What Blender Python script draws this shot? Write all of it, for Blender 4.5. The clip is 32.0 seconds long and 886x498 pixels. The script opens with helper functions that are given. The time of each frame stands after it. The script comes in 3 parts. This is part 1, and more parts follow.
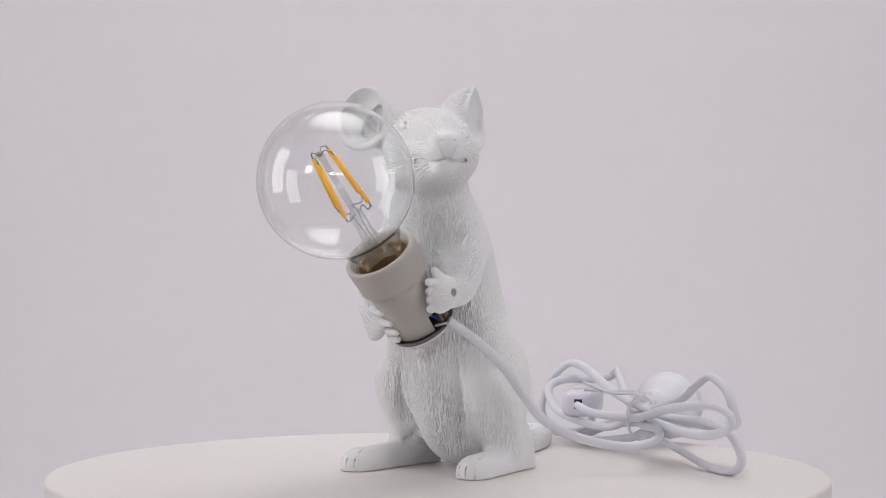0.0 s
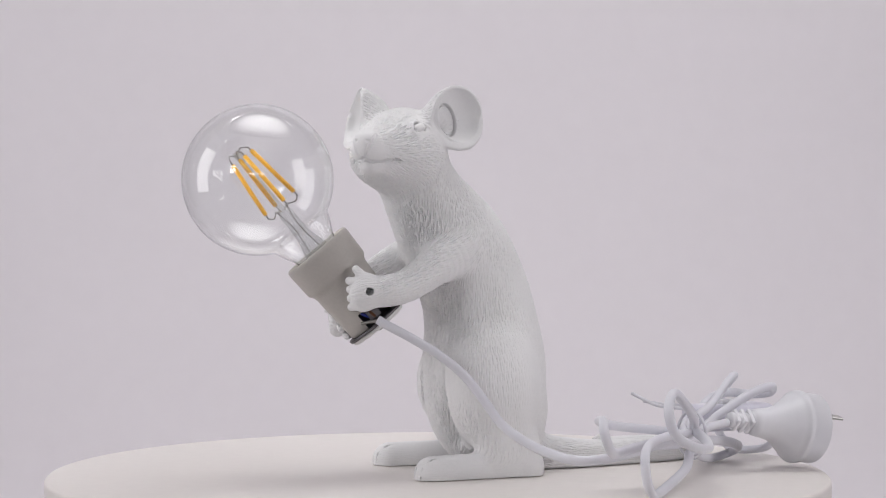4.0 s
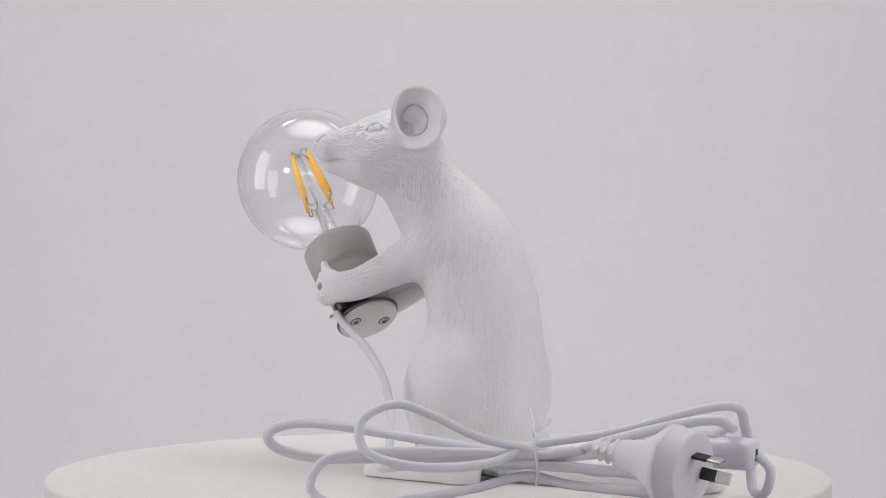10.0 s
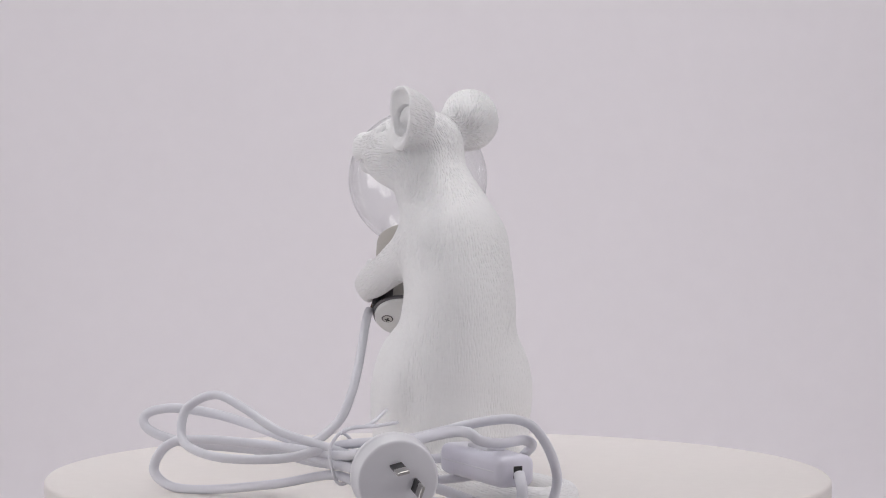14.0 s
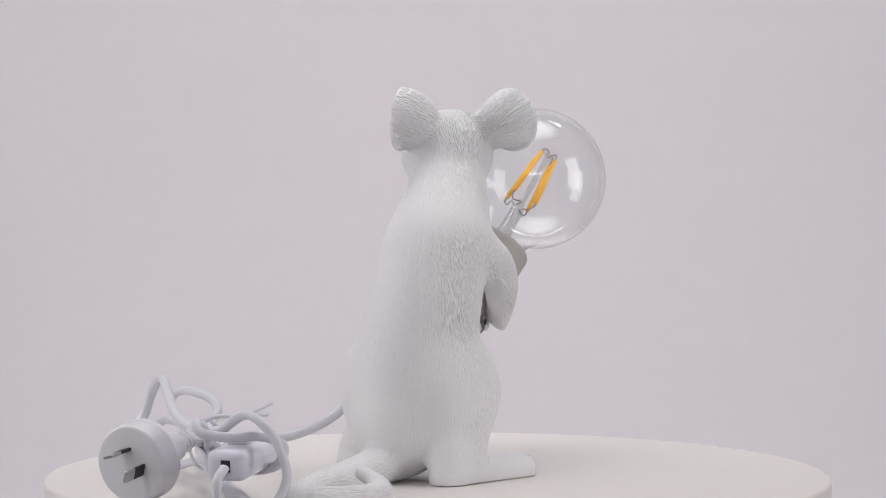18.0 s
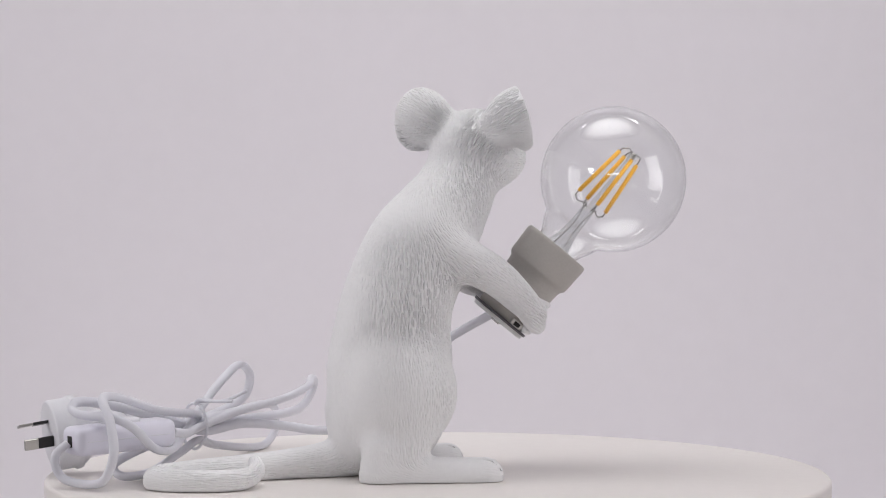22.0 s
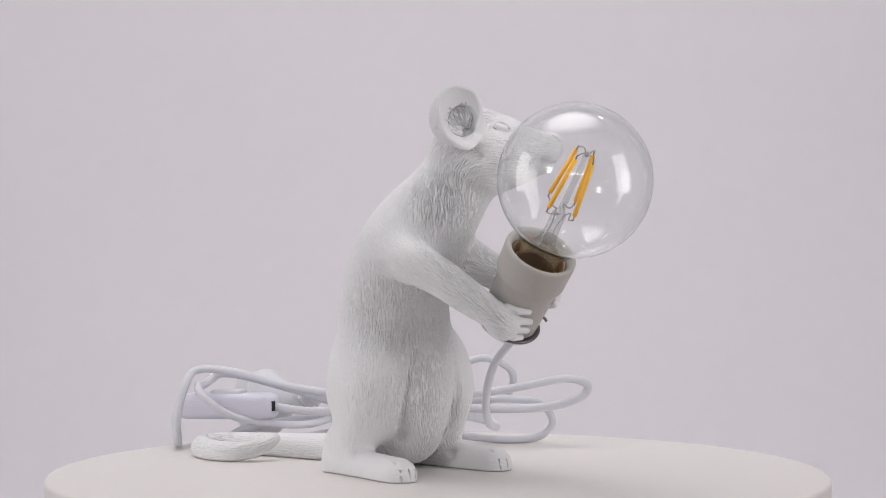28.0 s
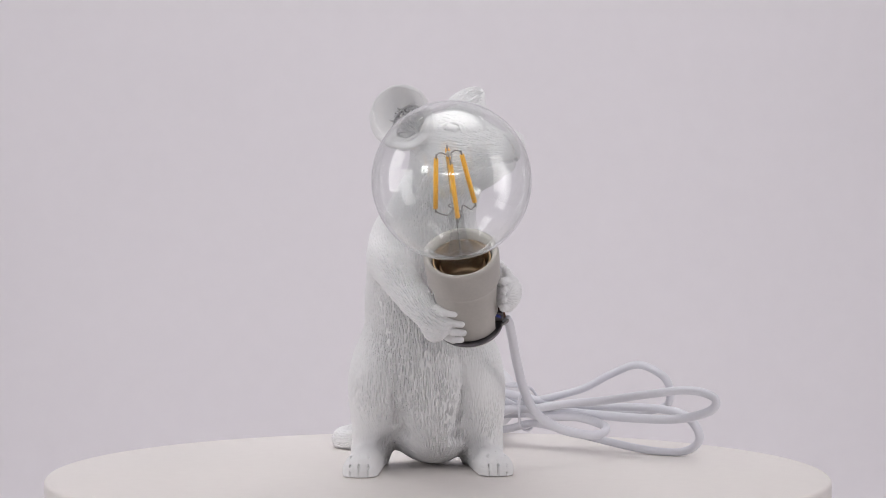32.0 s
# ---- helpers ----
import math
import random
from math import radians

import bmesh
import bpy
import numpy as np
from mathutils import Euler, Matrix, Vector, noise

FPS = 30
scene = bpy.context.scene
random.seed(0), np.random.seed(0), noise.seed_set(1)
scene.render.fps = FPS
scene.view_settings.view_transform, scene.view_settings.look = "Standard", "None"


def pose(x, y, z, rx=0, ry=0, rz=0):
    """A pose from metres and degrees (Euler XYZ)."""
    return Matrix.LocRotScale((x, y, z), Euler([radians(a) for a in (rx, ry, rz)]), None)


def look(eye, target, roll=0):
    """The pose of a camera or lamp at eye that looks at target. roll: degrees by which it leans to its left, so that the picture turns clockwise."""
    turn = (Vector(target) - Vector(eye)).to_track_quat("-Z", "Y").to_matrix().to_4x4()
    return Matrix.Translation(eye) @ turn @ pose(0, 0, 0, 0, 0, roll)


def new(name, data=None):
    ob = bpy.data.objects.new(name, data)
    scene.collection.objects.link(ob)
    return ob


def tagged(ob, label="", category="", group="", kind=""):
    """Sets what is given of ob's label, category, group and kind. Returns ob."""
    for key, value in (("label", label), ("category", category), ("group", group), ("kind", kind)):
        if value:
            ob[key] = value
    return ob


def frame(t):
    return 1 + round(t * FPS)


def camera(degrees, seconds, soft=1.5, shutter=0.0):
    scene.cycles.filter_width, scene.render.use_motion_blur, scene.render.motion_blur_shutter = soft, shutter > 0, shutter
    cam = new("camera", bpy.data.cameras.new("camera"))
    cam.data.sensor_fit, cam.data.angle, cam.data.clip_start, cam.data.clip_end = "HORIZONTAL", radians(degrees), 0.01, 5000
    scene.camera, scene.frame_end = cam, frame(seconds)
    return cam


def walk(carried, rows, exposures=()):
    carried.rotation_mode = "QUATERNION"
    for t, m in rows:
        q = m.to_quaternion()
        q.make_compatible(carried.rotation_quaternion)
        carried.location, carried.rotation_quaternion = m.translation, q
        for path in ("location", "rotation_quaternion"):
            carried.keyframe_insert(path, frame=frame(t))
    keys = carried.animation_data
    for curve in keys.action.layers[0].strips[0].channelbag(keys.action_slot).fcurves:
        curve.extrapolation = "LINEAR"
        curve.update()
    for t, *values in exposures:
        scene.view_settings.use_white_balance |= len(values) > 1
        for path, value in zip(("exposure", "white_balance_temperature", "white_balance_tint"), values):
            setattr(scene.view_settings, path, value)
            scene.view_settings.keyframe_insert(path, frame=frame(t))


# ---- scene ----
cam = camera(19.94, 32.0, soft=1.0)
walk(cam, [(0, pose(0, -1.45174, 0.17595, 88.158, 0, -0.115)), (32, pose(0, -1.45174, 0.17595, 88.158, 0, -0.115))])

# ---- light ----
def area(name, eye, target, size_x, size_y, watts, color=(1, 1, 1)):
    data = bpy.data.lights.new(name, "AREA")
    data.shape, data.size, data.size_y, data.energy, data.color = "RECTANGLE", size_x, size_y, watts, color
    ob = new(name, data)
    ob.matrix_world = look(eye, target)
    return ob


area("softbox_west", (-1.15, -0.1, 0.36), (0, 0, 0.1), 0.45, 0.9, 3.7, (1.0, 0.97, 0.975))
area("softbox_east", (1.10, -0.45, 0.32), (0, 0, 0.1), 0.45, 0.9, 3.9, (1.0, 0.965, 0.975))
area("lamp_by_camera", (-0.85, -1.15, 0.52), (0, 0, 0.15), 0.22, 0.22, 2.0)
# unseen fill, added to brighten everything softly by way of the ceiling
area("ceiling_fill", (0.0, -2.0, 0.5), (0, -1.2, 2.7), 0.8, 0.5, 12, (1.0, 0.975, 0.985))
# two unseen fills, added to brighten the backdrop evenly from above and below
area("backdrop_fill", (0.0, 0.8, 1.9), (0, 1.42, -0.1), 1.8, 0.3, 11, (0.98, 0.97, 1.0))
area("backdrop_fill_low", (0.0, 0.55, -0.45), (0, 1.7, 0.15), 1.6, 0.2, 2.2, (1.0, 0.97, 0.985))

world = bpy.data.worlds.new("studio_air")
scene.world = world
world.use_nodes = True
world.node_tree.nodes["Background"].inputs["Color"].default_value = (0.9, 0.88, 0.92, 1)
world.node_tree.nodes["Background"].inputs["Strength"].default_value = 0.05
scene.view_settings.exposure = 0.09


# ---- materials ----
def material(name, color, rough=0.5, metal=0.0, grain=0.0, grain_scale=300.0, bump=0.0, bump_scale=600.0, stretch=(1, 1, 1), spread=0.0,
             sheen=0.0, clear=0.0, sub=0.0, transmission=0.0, ior=1.45, emission=0.0):
    """Principled surface with two scales of colour variation and a fine relief."""
    m = bpy.data.materials.new(name)
    m.use_nodes = True
    nt = m.node_tree
    b = nt.nodes["Principled BSDF"]
    b.inputs["Base Color"].default_value = (*color, 1)
    b.inputs["Roughness"].default_value = rough
    b.inputs["Metallic"].default_value = metal
    b.inputs["IOR"].default_value = ior
    b.inputs["Coat Weight"].default_value = clear
    b.inputs["Transmission Weight"].default_value = transmission
    if sub:
        b.inputs["Subsurface Weight"].default_value = sub
        b.inputs["Subsurface Radius"].default_value = (0.004, 0.004, 0.004)
    if emission:
        b.inputs["Emission Color"].default_value = (*color, 1)
        b.inputs["Emission Strength"].default_value = emission
    tc = nt.nodes.new("ShaderNodeTexCoord")
    mp = nt.nodes.new("ShaderNodeMapping")
    mp.inputs["Scale"].default_value = stretch
    nt.links.new(tc.outputs["Object"], mp.inputs["Vector"])
    if grain:
        fine = nt.nodes.new("ShaderNodeTexNoise")
        fine.inputs["Scale"].default_value, fine.inputs["Detail"].default_value = grain_scale, 4
        wide = nt.nodes.new("ShaderNodeTexNoise")
        wide.inputs["Scale"].default_value, wide.inputs["Detail"].default_value = grain_scale / 12, 3
        add = nt.nodes.new("ShaderNodeMath")
        add.operation = "ADD"
        ramp = nt.nodes.new("ShaderNodeMapRange")
        ramp.inputs["From Min"].default_value, ramp.inputs["From Max"].default_value = 0.6, 1.4
        ramp.inputs["To Min"].default_value, ramp.inputs["To Max"].default_value = 1 - grain, 1 + grain * 0.5
        mul = nt.nodes.new("ShaderNodeVectorMath")
        mul.operation = "SCALE"
        mul.inputs[0].default_value = color
        for n in (fine, wide):
            nt.links.new(mp.outputs["Vector"], n.inputs["Vector"])
        nt.links.new(fine.outputs["Fac"], add.inputs[0])
        nt.links.new(wide.outputs["Fac"], add.inputs[1])
        nt.links.new(add.outputs[0], ramp.inputs["Value"])
        nt.links.new(ramp.outputs[0], mul.inputs["Scale"])
        nt.links.new(mul.outputs[0], b.inputs["Base Color"])
        if spread:
            rr = nt.nodes.new("ShaderNodeMapRange")
            rr.inputs["To Min"].default_value, rr.inputs["To Max"].default_value = rough - spread, rough + spread
            nt.links.new(wide.outputs["Fac"], rr.inputs["Value"])
            nt.links.new(rr.outputs[0], b.inputs["Roughness"])
    if bump:
        tex = nt.nodes.new("ShaderNodeTexNoise")
        tex.inputs["Scale"].default_value, tex.inputs["Detail"].default_value = bump_scale, 5
        bp = nt.nodes.new("ShaderNodeBump")
        bp.inputs["Strength"].default_value, bp.inputs["Distance"].default_value = bump, 0.0006
        nt.links.new(mp.outputs["Vector"], tex.inputs["Vector"])
        nt.links.new(tex.outputs["Fac"], bp.inputs["Height"])
        nt.links.new(bp.outputs["Normal"], b.inputs["Normal"])
    return m


PAPER = material("backdrop_paper", (0.832, 0.803, 0.833), 0.9, grain=0.02, grain_scale=40, bump=0.05, bump_scale=900)
WALL = material("wall_paint", (0.76, 0.745, 0.755), 0.85, grain=0.03, grain_scale=30)
PLATTER = material("platter_laminate", (0.785, 0.745, 0.72), 0.45, grain=0.03, grain_scale=120, bump=0.04, bump_scale=1500, spread=0.05)
RESIN = material("white_resin", (0.815, 0.815, 0.825), 0.45, grain=0.03, grain_scale=500, bump=0.12, bump_scale=1400, spread=0.08)
CABLE = material("white_cable", (0.70, 0.70, 0.755), 0.42, grain=0.02, grain_scale=300, bump=0.03)
PLUGPVC = material("plug_plastic", (0.74, 0.74, 0.78), 0.32, grain=0.02, grain_scale=250, bump=0.03)
SWITCHPVC = material("switch_plastic", (0.72, 0.71, 0.80), 0.28, grain=0.02, grain_scale=250)
PORCELAIN = material("porcelain", (0.45, 0.427, 0.40), 0.5, grain=0.07, grain_scale=700, bump=0.1, bump_scale=1200, clear=0.08)
COVER = material("cover_plate_white", (0.74, 0.74, 0.74), 0.35, grain=0.03, grain_scale=400)
STEEL = material("steel", (0.55, 0.54, 0.52), 0.28, metal=1, grain=0.1, grain_scale=600)
DARKSTEEL = material("dark_steel", (0.16, 0.15, 0.16), 0.4, metal=0.8, grain=0.2, grain_scale=500)
BRASS = material("brass", (0.34, 0.24, 0.145), 0.3, metal=1, grain=0.15, grain_scale=500)
CAP = material("nickel_brass", (0.28, 0.195, 0.125), 0.42, metal=1, grain=0.15, grain_scale=500)
BLACK = material("black_sleeve", (0.02, 0.02, 0.022), 0.4, grain=0.2)
BLUE = material("blue_wire", (0.02, 0.035, 0.22), 0.4, grain=0.1)
BROWN = material("brown_wire", (0.10, 0.04, 0.02), 0.4, grain=0.1)
WIRE = material("thin_wire", (0.30, 0.29, 0.28), 0.35, metal=1, grain=0.1)
PHOSPHOR = material("phosphor_coating", (0.95, 0.50, 0.055), 0.55, grain=0.08, grain_scale=900, bump=0.2, bump_scale=2500, sub=0.0)
# near-black that paints the shade of openings onto solid blocks
HOLE_SHADE = material("hole_shade", (0.03, 0.028, 0.028), 0.8, grain=0.2)


def glass(name, tint=(1, 1, 1), ior=1.45):
    m = bpy.data.materials.new(name)
    m.use_nodes = True
    nt = m.node_tree
    nt.nodes.clear()
    out = nt.nodes.new("ShaderNodeOutputMaterial")
    g = nt.nodes.new("ShaderNodeBsdfGlass")
    g.inputs["Color"].default_value = (*tint, 1)
    g.inputs["Roughness"].default_value = 0.0
    g.inputs["IOR"].default_value = ior
    nt.links.new(g.outputs[0], out.inputs["Surface"])
    return m


def thin_glass(name):
    """Clear thin-walled glass: see-through, with gloss at its edges."""
    m = bpy.data.materials.new(name)
    m.use_nodes = True
    nodes, links = m.node_tree.nodes, m.node_tree.links
    nodes.clear()
    out, mix = nodes.new("ShaderNodeOutputMaterial"), nodes.new("ShaderNodeMixShader")
    clear, gloss, edge = nodes.new("ShaderNodeBsdfTransparent"), nodes.new("ShaderNodeBsdfGlossy"), nodes.new("ShaderNodeLayerWeight")
    clear.inputs["Color"].default_value = (0.9, 0.91, 0.91, 1)
    gloss.inputs["Roughness"].default_value = 0.06
    edge.inputs["Blend"].default_value = 0.3
    less = nodes.new("ShaderNodeMath")
    less.operation = "MULTIPLY"
    less.inputs[1].default_value = 0.55
    links.new(edge.outputs["Facing"], less.inputs[0])
    links.new(less.outputs[0], mix.inputs[0])
    links.new(clear.outputs[0], mix.inputs[1])
    links.new(gloss.outputs[0], mix.inputs[2])
    links.new(mix.outputs[0], out.inputs["Surface"])
    return m


STEMGLASS = thin_glass("stem_glass")
GLASS = glass("bulb_glass", (0.988, 0.992, 0.992))



def diffuser(strength, color):
    """Softbox cloth: brightest in the middle, fading towards its seams."""
    m = bpy.data.materials.new("softbox_cloth")
    m.use_nodes = True
    nt = m.node_tree
    nt.nodes.clear()
    out = nt.nodes.new("ShaderNodeOutputMaterial")
    em = nt.nodes.new("ShaderNodeEmission")
    em.inputs["Color"].default_value = (*color, 1)
    tc = nt.nodes.new("ShaderNodeTexCoord")
    size = nt.nodes.new("ShaderNodeVectorMath")
    size.operation = "LENGTH"
    fade = nt.nodes.new("ShaderNodeMapRange")
    fade.interpolation_type = "SMOOTHSTEP"
    for k, v in (("From Min", 0.25), ("From Max", 1.0), ("To Min", strength), ("To Max", 0.0)):
        fade.inputs[k].default_value = v
    nt.links.new(tc.outputs["Object"], size.inputs[0])
    nt.links.new(size.outputs["Value"], fade.inputs["Value"])
    nt.links.new(fade.outputs[0], em.inputs["Strength"])
    nt.links.new(em.outputs[0], out.inputs["Surface"])
    return m


# ---- mesh helpers ----
MM = 0.001
AZ = radians(-130)          # the way the figure faces on the platter at the start
TURN = Matrix.Rotation(AZ, 4, "Z")
RATE = 10.154               # degrees a second, clockwise seen from above


def mesh(name, verts, faces, mat, smooth=True):
    me = bpy.data.meshes.new(name)
    me.from_pydata([tuple(v) for v in verts], [], faces)
    me.update()
    if smooth:
        me.polygons.foreach_set("use_smooth", [True] * len(me.polygons))
    me.materials.append(mat)
    return me


def part(name, bm, mat, parent, label="", smooth=True):
    """Links a bmesh as one mesh object under parent."""
    me = bpy.data.meshes.new(name)
    bm.to_mesh(me)
    bm.free()
    if smooth:
        me.polygons.foreach_set("use_smooth", [True] * len(me.polygons))
    me.materials.append(mat)
    ob = new(name, me)
    if parent is not None:
        ob.parent = parent
    return tagged(ob, label)


def local(p):
    """A place in the figure's own millimetres, on the platter in metres."""
    return TURN @ (Vector(p) * MM)


def frame_along(axis, up=(0, 0, 1)):
    """Rotation whose z is axis and whose x is as near to up as can be."""
    z = Vector(axis).normalized()
    x = Vector(up) - z * Vector(up).dot(z)
    if x.length < 1e-5:
        x = Vector((1, 0, 0)) - z * z.x
    x.normalize()
    y = z.cross(x)
    return Matrix((x, y, z)).transposed().to_4x4()


def lathe(profile, place, axis, up=(0, 0, 1), steps=48, bm=None, squash=1.0):
    """Turns (distance along the axis, radius) in millimetres about a line in the figure's space."""
    bm = bm or bmesh.new()
    m = frame_along(axis, up)
    rings = []
    for d, r in profile:
        if r <= 1e-6:
            rings.append([bm.verts.new(local(Vector(place) + m @ Vector((0, 0, d))))])
            continue
        rings.append([bm.verts.new(local(Vector(place) + m @ Vector((r * math.cos(a), squash * r * math.sin(a), d))))
                      for a in (2 * math.pi * k / steps for k in range(steps))])
    for a, b in zip(rings, rings[1:]):
        n = max(len(a), len(b))
        for k in range(n):
            j = (k + 1) % n
            q = [a[k % len(a)], a[j % len(a)], b[j % len(b)], b[k % len(b)]]
            q = [v for i, v in enumerate(q) if v not in q[:i]]
            if len(q) > 2:
                try:
                    bm.faces.new(q)
                except ValueError:
                    pass
    bmesh.ops.recalc_face_normals(bm, faces=bm.faces)
    return bm


def spline(points, n=12, closed=False):
    """Catmull-Rom through the points."""
    p = [Vector(v) for v in points]
    out = []
    for i in range(len(p) - 1):
        a, b, c, d = p[max(i - 1, 0)], p[i], p[i + 1], p[min(i + 2, len(p) - 1)]
        for k in range(n):
            t = k / n
            out.append(0.5 * ((2 * b) + (c - a) * t + (2 * a - 5 * b + 4 * c - d) * t * t + (3 * b - a - 3 * c + d) * t ** 3))
    out.append(p[-1])
    return out


def tube(points, r, sides=12, bm=None, cap=True, flat=1.0):
    """A round tube along points in the figure's millimetres; r is one radius or one a point."""
    bm = bm or bmesh.new()
    pts = [Vector(p) for p in points]
    rings, side = [], None
    for i, p in enumerate(pts):
        t = (pts[min(i + 1, len(pts) - 1)] - pts[max(i - 1, 0)]).normalized()
        if side is None:
            side = t.orthogonal().normalized()
        side = (side - t * side.dot(t)).normalized()
        other = t.cross(side)
        rr = r[i] if isinstance(r, (list, tuple)) else r
        rings.append([bm.verts.new(local(p + rr * (math.cos(a) * side + flat * math.sin(a) * other)))
                      for a in (2 * math.pi * k / sides for k in range(sides))])
    for a, b in zip(rings, rings[1:]):
        for k in range(sides):
            bm.faces.new((a[k], a[(k + 1) % sides], b[(k + 1) % sides], b[k]))
    if cap:
        bm.faces.new(rings[0][::-1])
        bm.faces.new(rings[-1])
    return bm


def block(place, axis, up, size, bevel=1.0, segments=3, bm=None, shift=(0, 0, 0)):
    """A bevelled block: size along (up, across, axis) in millimetres."""
    one = bmesh.new()
    bmesh.ops.create_cube(one, size=1)
    bmesh.ops.scale(one, vec=Vector(size), verts=one.verts)
    if bevel:
        bmesh.ops.bevel(one, geom=one.edges[:], offset=bevel, segments=segments, affect="EDGES", profile=0.5)
    m = frame_along(axis, up)
    for v in one.verts:
        v.co = local(Vector(place) + m @ (v.co + Vector(shift)))
    if bm is None:
        return one
    tmp = bpy.data.meshes.new("piece")
    one.to_mesh(tmp)
    one.free()
    bm.from_mesh(tmp)
    bpy.data.meshes.remove(tmp)
    return bm


# ---- the studio ----
def studio():
    """Seamless backdrop, floor, walls and ceiling."""
    prof = [(-2.9, -0.86)] + [(1.0 + 0.7 * math.sin(a), -0.16 - 0.7 * math.cos(a)) for a in (math.pi / 2 * k / 20 for k in range(21))] + [(1.7, 2.6)]
    bm = bmesh.new()
    rows = [[bm.verts.new((x, y, z)) for x in (-2.4, 2.4)] for y, z in prof]
    for a, b in zip(rows, rows[1:]):
        bm.faces.new((a[0], a[1], b[1], b[0]))
    ob = part("backdrop", bm, PAPER, None)
    tagged(ob, "pale lilac-grey seamless studio backdrop sweeping up behind", "backdrop", kind="structure")
    for name, centre, size in (("wall_north", (0, 1.95, 0.9), (5.2, 0.1, 3.7)), ("wall_south", (0, -3.05, 0.9), (5.2, 0.1, 3.7)),
                               ("wall_west", (-2.5, -0.55, 0.9), (0.1, 4.9, 3.7)), ("wall_east", (2.5, -0.55, 0.9), (0.1, 4.9, 3.7)),
                               ("floor", (0, -0.55, -0.92), (4.9, 4.9, 0.1)), ("ceiling", (0, -0.55, 2.75), (5.2, 5.2, 0.1))):
        bm = bmesh.new()
        bmesh.ops.create_cube(bm, size=1)
        bmesh.ops.scale(bm, vec=Vector(size), verts=bm.verts)
        bmesh.ops.translate(bm, vec=Vector(centre), verts=bm.verts)
        tagged(part(name, bm, WALL, None, smooth=False), "plain pale studio " + name.split("_")[0], name.split("_")[0], kind="structure")


def softbox():
    """The big round softbox that hangs over the table: a cloth disc in a shallow shell."""
    thing = new("softbox")
    tagged(thing, "large round white softbox hanging overhead", "studio light", kind="structure")
    def disc(radii):
        bm = bmesh.new()
        rings = [[bm.verts.new((r * math.cos(a), r * math.sin(a), z)) for a in (2 * math.pi * k / 64 for k in range(64))] for r, z in radii]
        for a, b in zip(rings, rings[1:]):
            for k in range(64):
                bm.faces.new((a[k], a[(k + 1) % 64], b[(k + 1) % 64], b[k]))
        bm.faces.new(rings[0])
        bm.faces.new(rings[-1][::-1])
        return bm
    shell = part("softbox_shell", disc([(1.02, 0.004), (1.03, 0.01), (0.9, 0.12), (0.2, 0.22), (0.15, 0.22)]), BLACK, thing, "black fabric shell")
    cloth = part("softbox_cloth", disc([(1.0, 0.0), (0.5, -0.004), (0.02, -0.005)]), diffuser(4.3, (1.0, 0.98, 0.98)), thing)
    thing.matrix_world = pose(0, 0.05, 1.15) @ Matrix.Diagonal((0.66, 0.5, 1, 1))


def plinth():
    """The stand under the turntable."""
    bm = bmesh.new()
    bmesh.ops.create_cube(bm, size=1)
    bmesh.ops.scale(bm, vec=Vector((0.3, 0.3, 0.806)), verts=bm.verts)
    bmesh.ops.bevel(bm, geom=bm.edges[:], offset=0.004, segments=2, affect="EDGES")
    bmesh.ops.translate(bm, vec=Vector((0, 0, -0.455)), verts=bm.verts)
    tagged(part("plinth", bm, PAPER, None, smooth=False), "plain pale square plinth under the turntable", "plinth", kind="structure")


def turntable():
    thing = new("turntable")
    tagged(thing, "round off-white display turntable with a smooth laminate top", "turntable")
    def turned(profile, steps=160):
        bm = bmesh.new()
        rings = [[bm.verts.new((r * math.cos(a), r * math.sin(a), z)) for a in (2 * math.pi * k / steps for k in range(steps))] for z, r in profile]
        for a, b in zip(rings, rings[1:]):
            for k in range(steps):
                bm.faces.new((a[k], a[(k + 1) % steps], b[(k + 1) % steps], b[k]))
        bm.faces.new(rings[0][::-1])
        bm.faces.new(rings[-1])
        return bm
    edge = [(-0.0022 + 0.0022 * math.sin(a), 0.2228 + 0.0022 * math.cos(a)) for a in (math.pi / 2 * k / 6 for k in range(7))]
    plate = part("platter", turned([(-0.026, 0.2225), (-0.025, 0.225)] + edge + [(0.0, 0.12), (0.0, 0.01)]), PLATTER, thing)
    part("base", turned([(-0.05, 0.205), (-0.0465, 0.207), (-0.03, 0.207), (-0.0262, 0.203)]), PLUGPVC, thing, "squat round plastic base")
    return thing, plate


# ---- the figure: rounded volumes blended into one skin ----
HEAD_O, HEAD_F, HEAD_L = np.array((24.6, 14.8, 0.0)), np.array((0.6, 0.8, 0.0)), np.array((-0.8, 0.6, 0.0))


def head(a, b, z):
    """A place by the head's own axes: forward, left, height."""
    return HEAD_O + HEAD_F * a + HEAD_L * b + np.array((0, 0, z))


def d_cone(p, a, b, ra, rb):
    a, b = np.array(a, float), np.array(b, float)
    ab = b - a
    x, y, z = p[:, 0] - a[0], p[:, 1] - a[1], p[:, 2] - a[2]
    t = np.clip((x * ab[0] + y * ab[1] + z * ab[2]) / (ab @ ab), 0, 1)
    x, y, z = x - t * ab[0], y - t * ab[1], z - t * ab[2]
    return np.sqrt(x * x + y * y + z * z) - (ra + (rb - ra) * t)


def d_egg(p, c, radii, fwd=(1, 0, 0), up=(0, 0, 1)):
    f = np.array(fwd, float)
    f /= np.linalg.norm(f)
    u = np.array(up, float)
    u -= f * (u @ f)
    u /= np.linalg.norm(u)
    q = (p - np.array(c, float)) @ np.stack([f, np.cross(u, f), u], 1)
    r = np.array(radii, float)
    k0 = np.linalg.norm(q / r, axis=1)
    k1 = np.linalg.norm(q / (r * r), axis=1)
    return k0 * (k0 - 1) / np.maximum(k1, 1e-9)


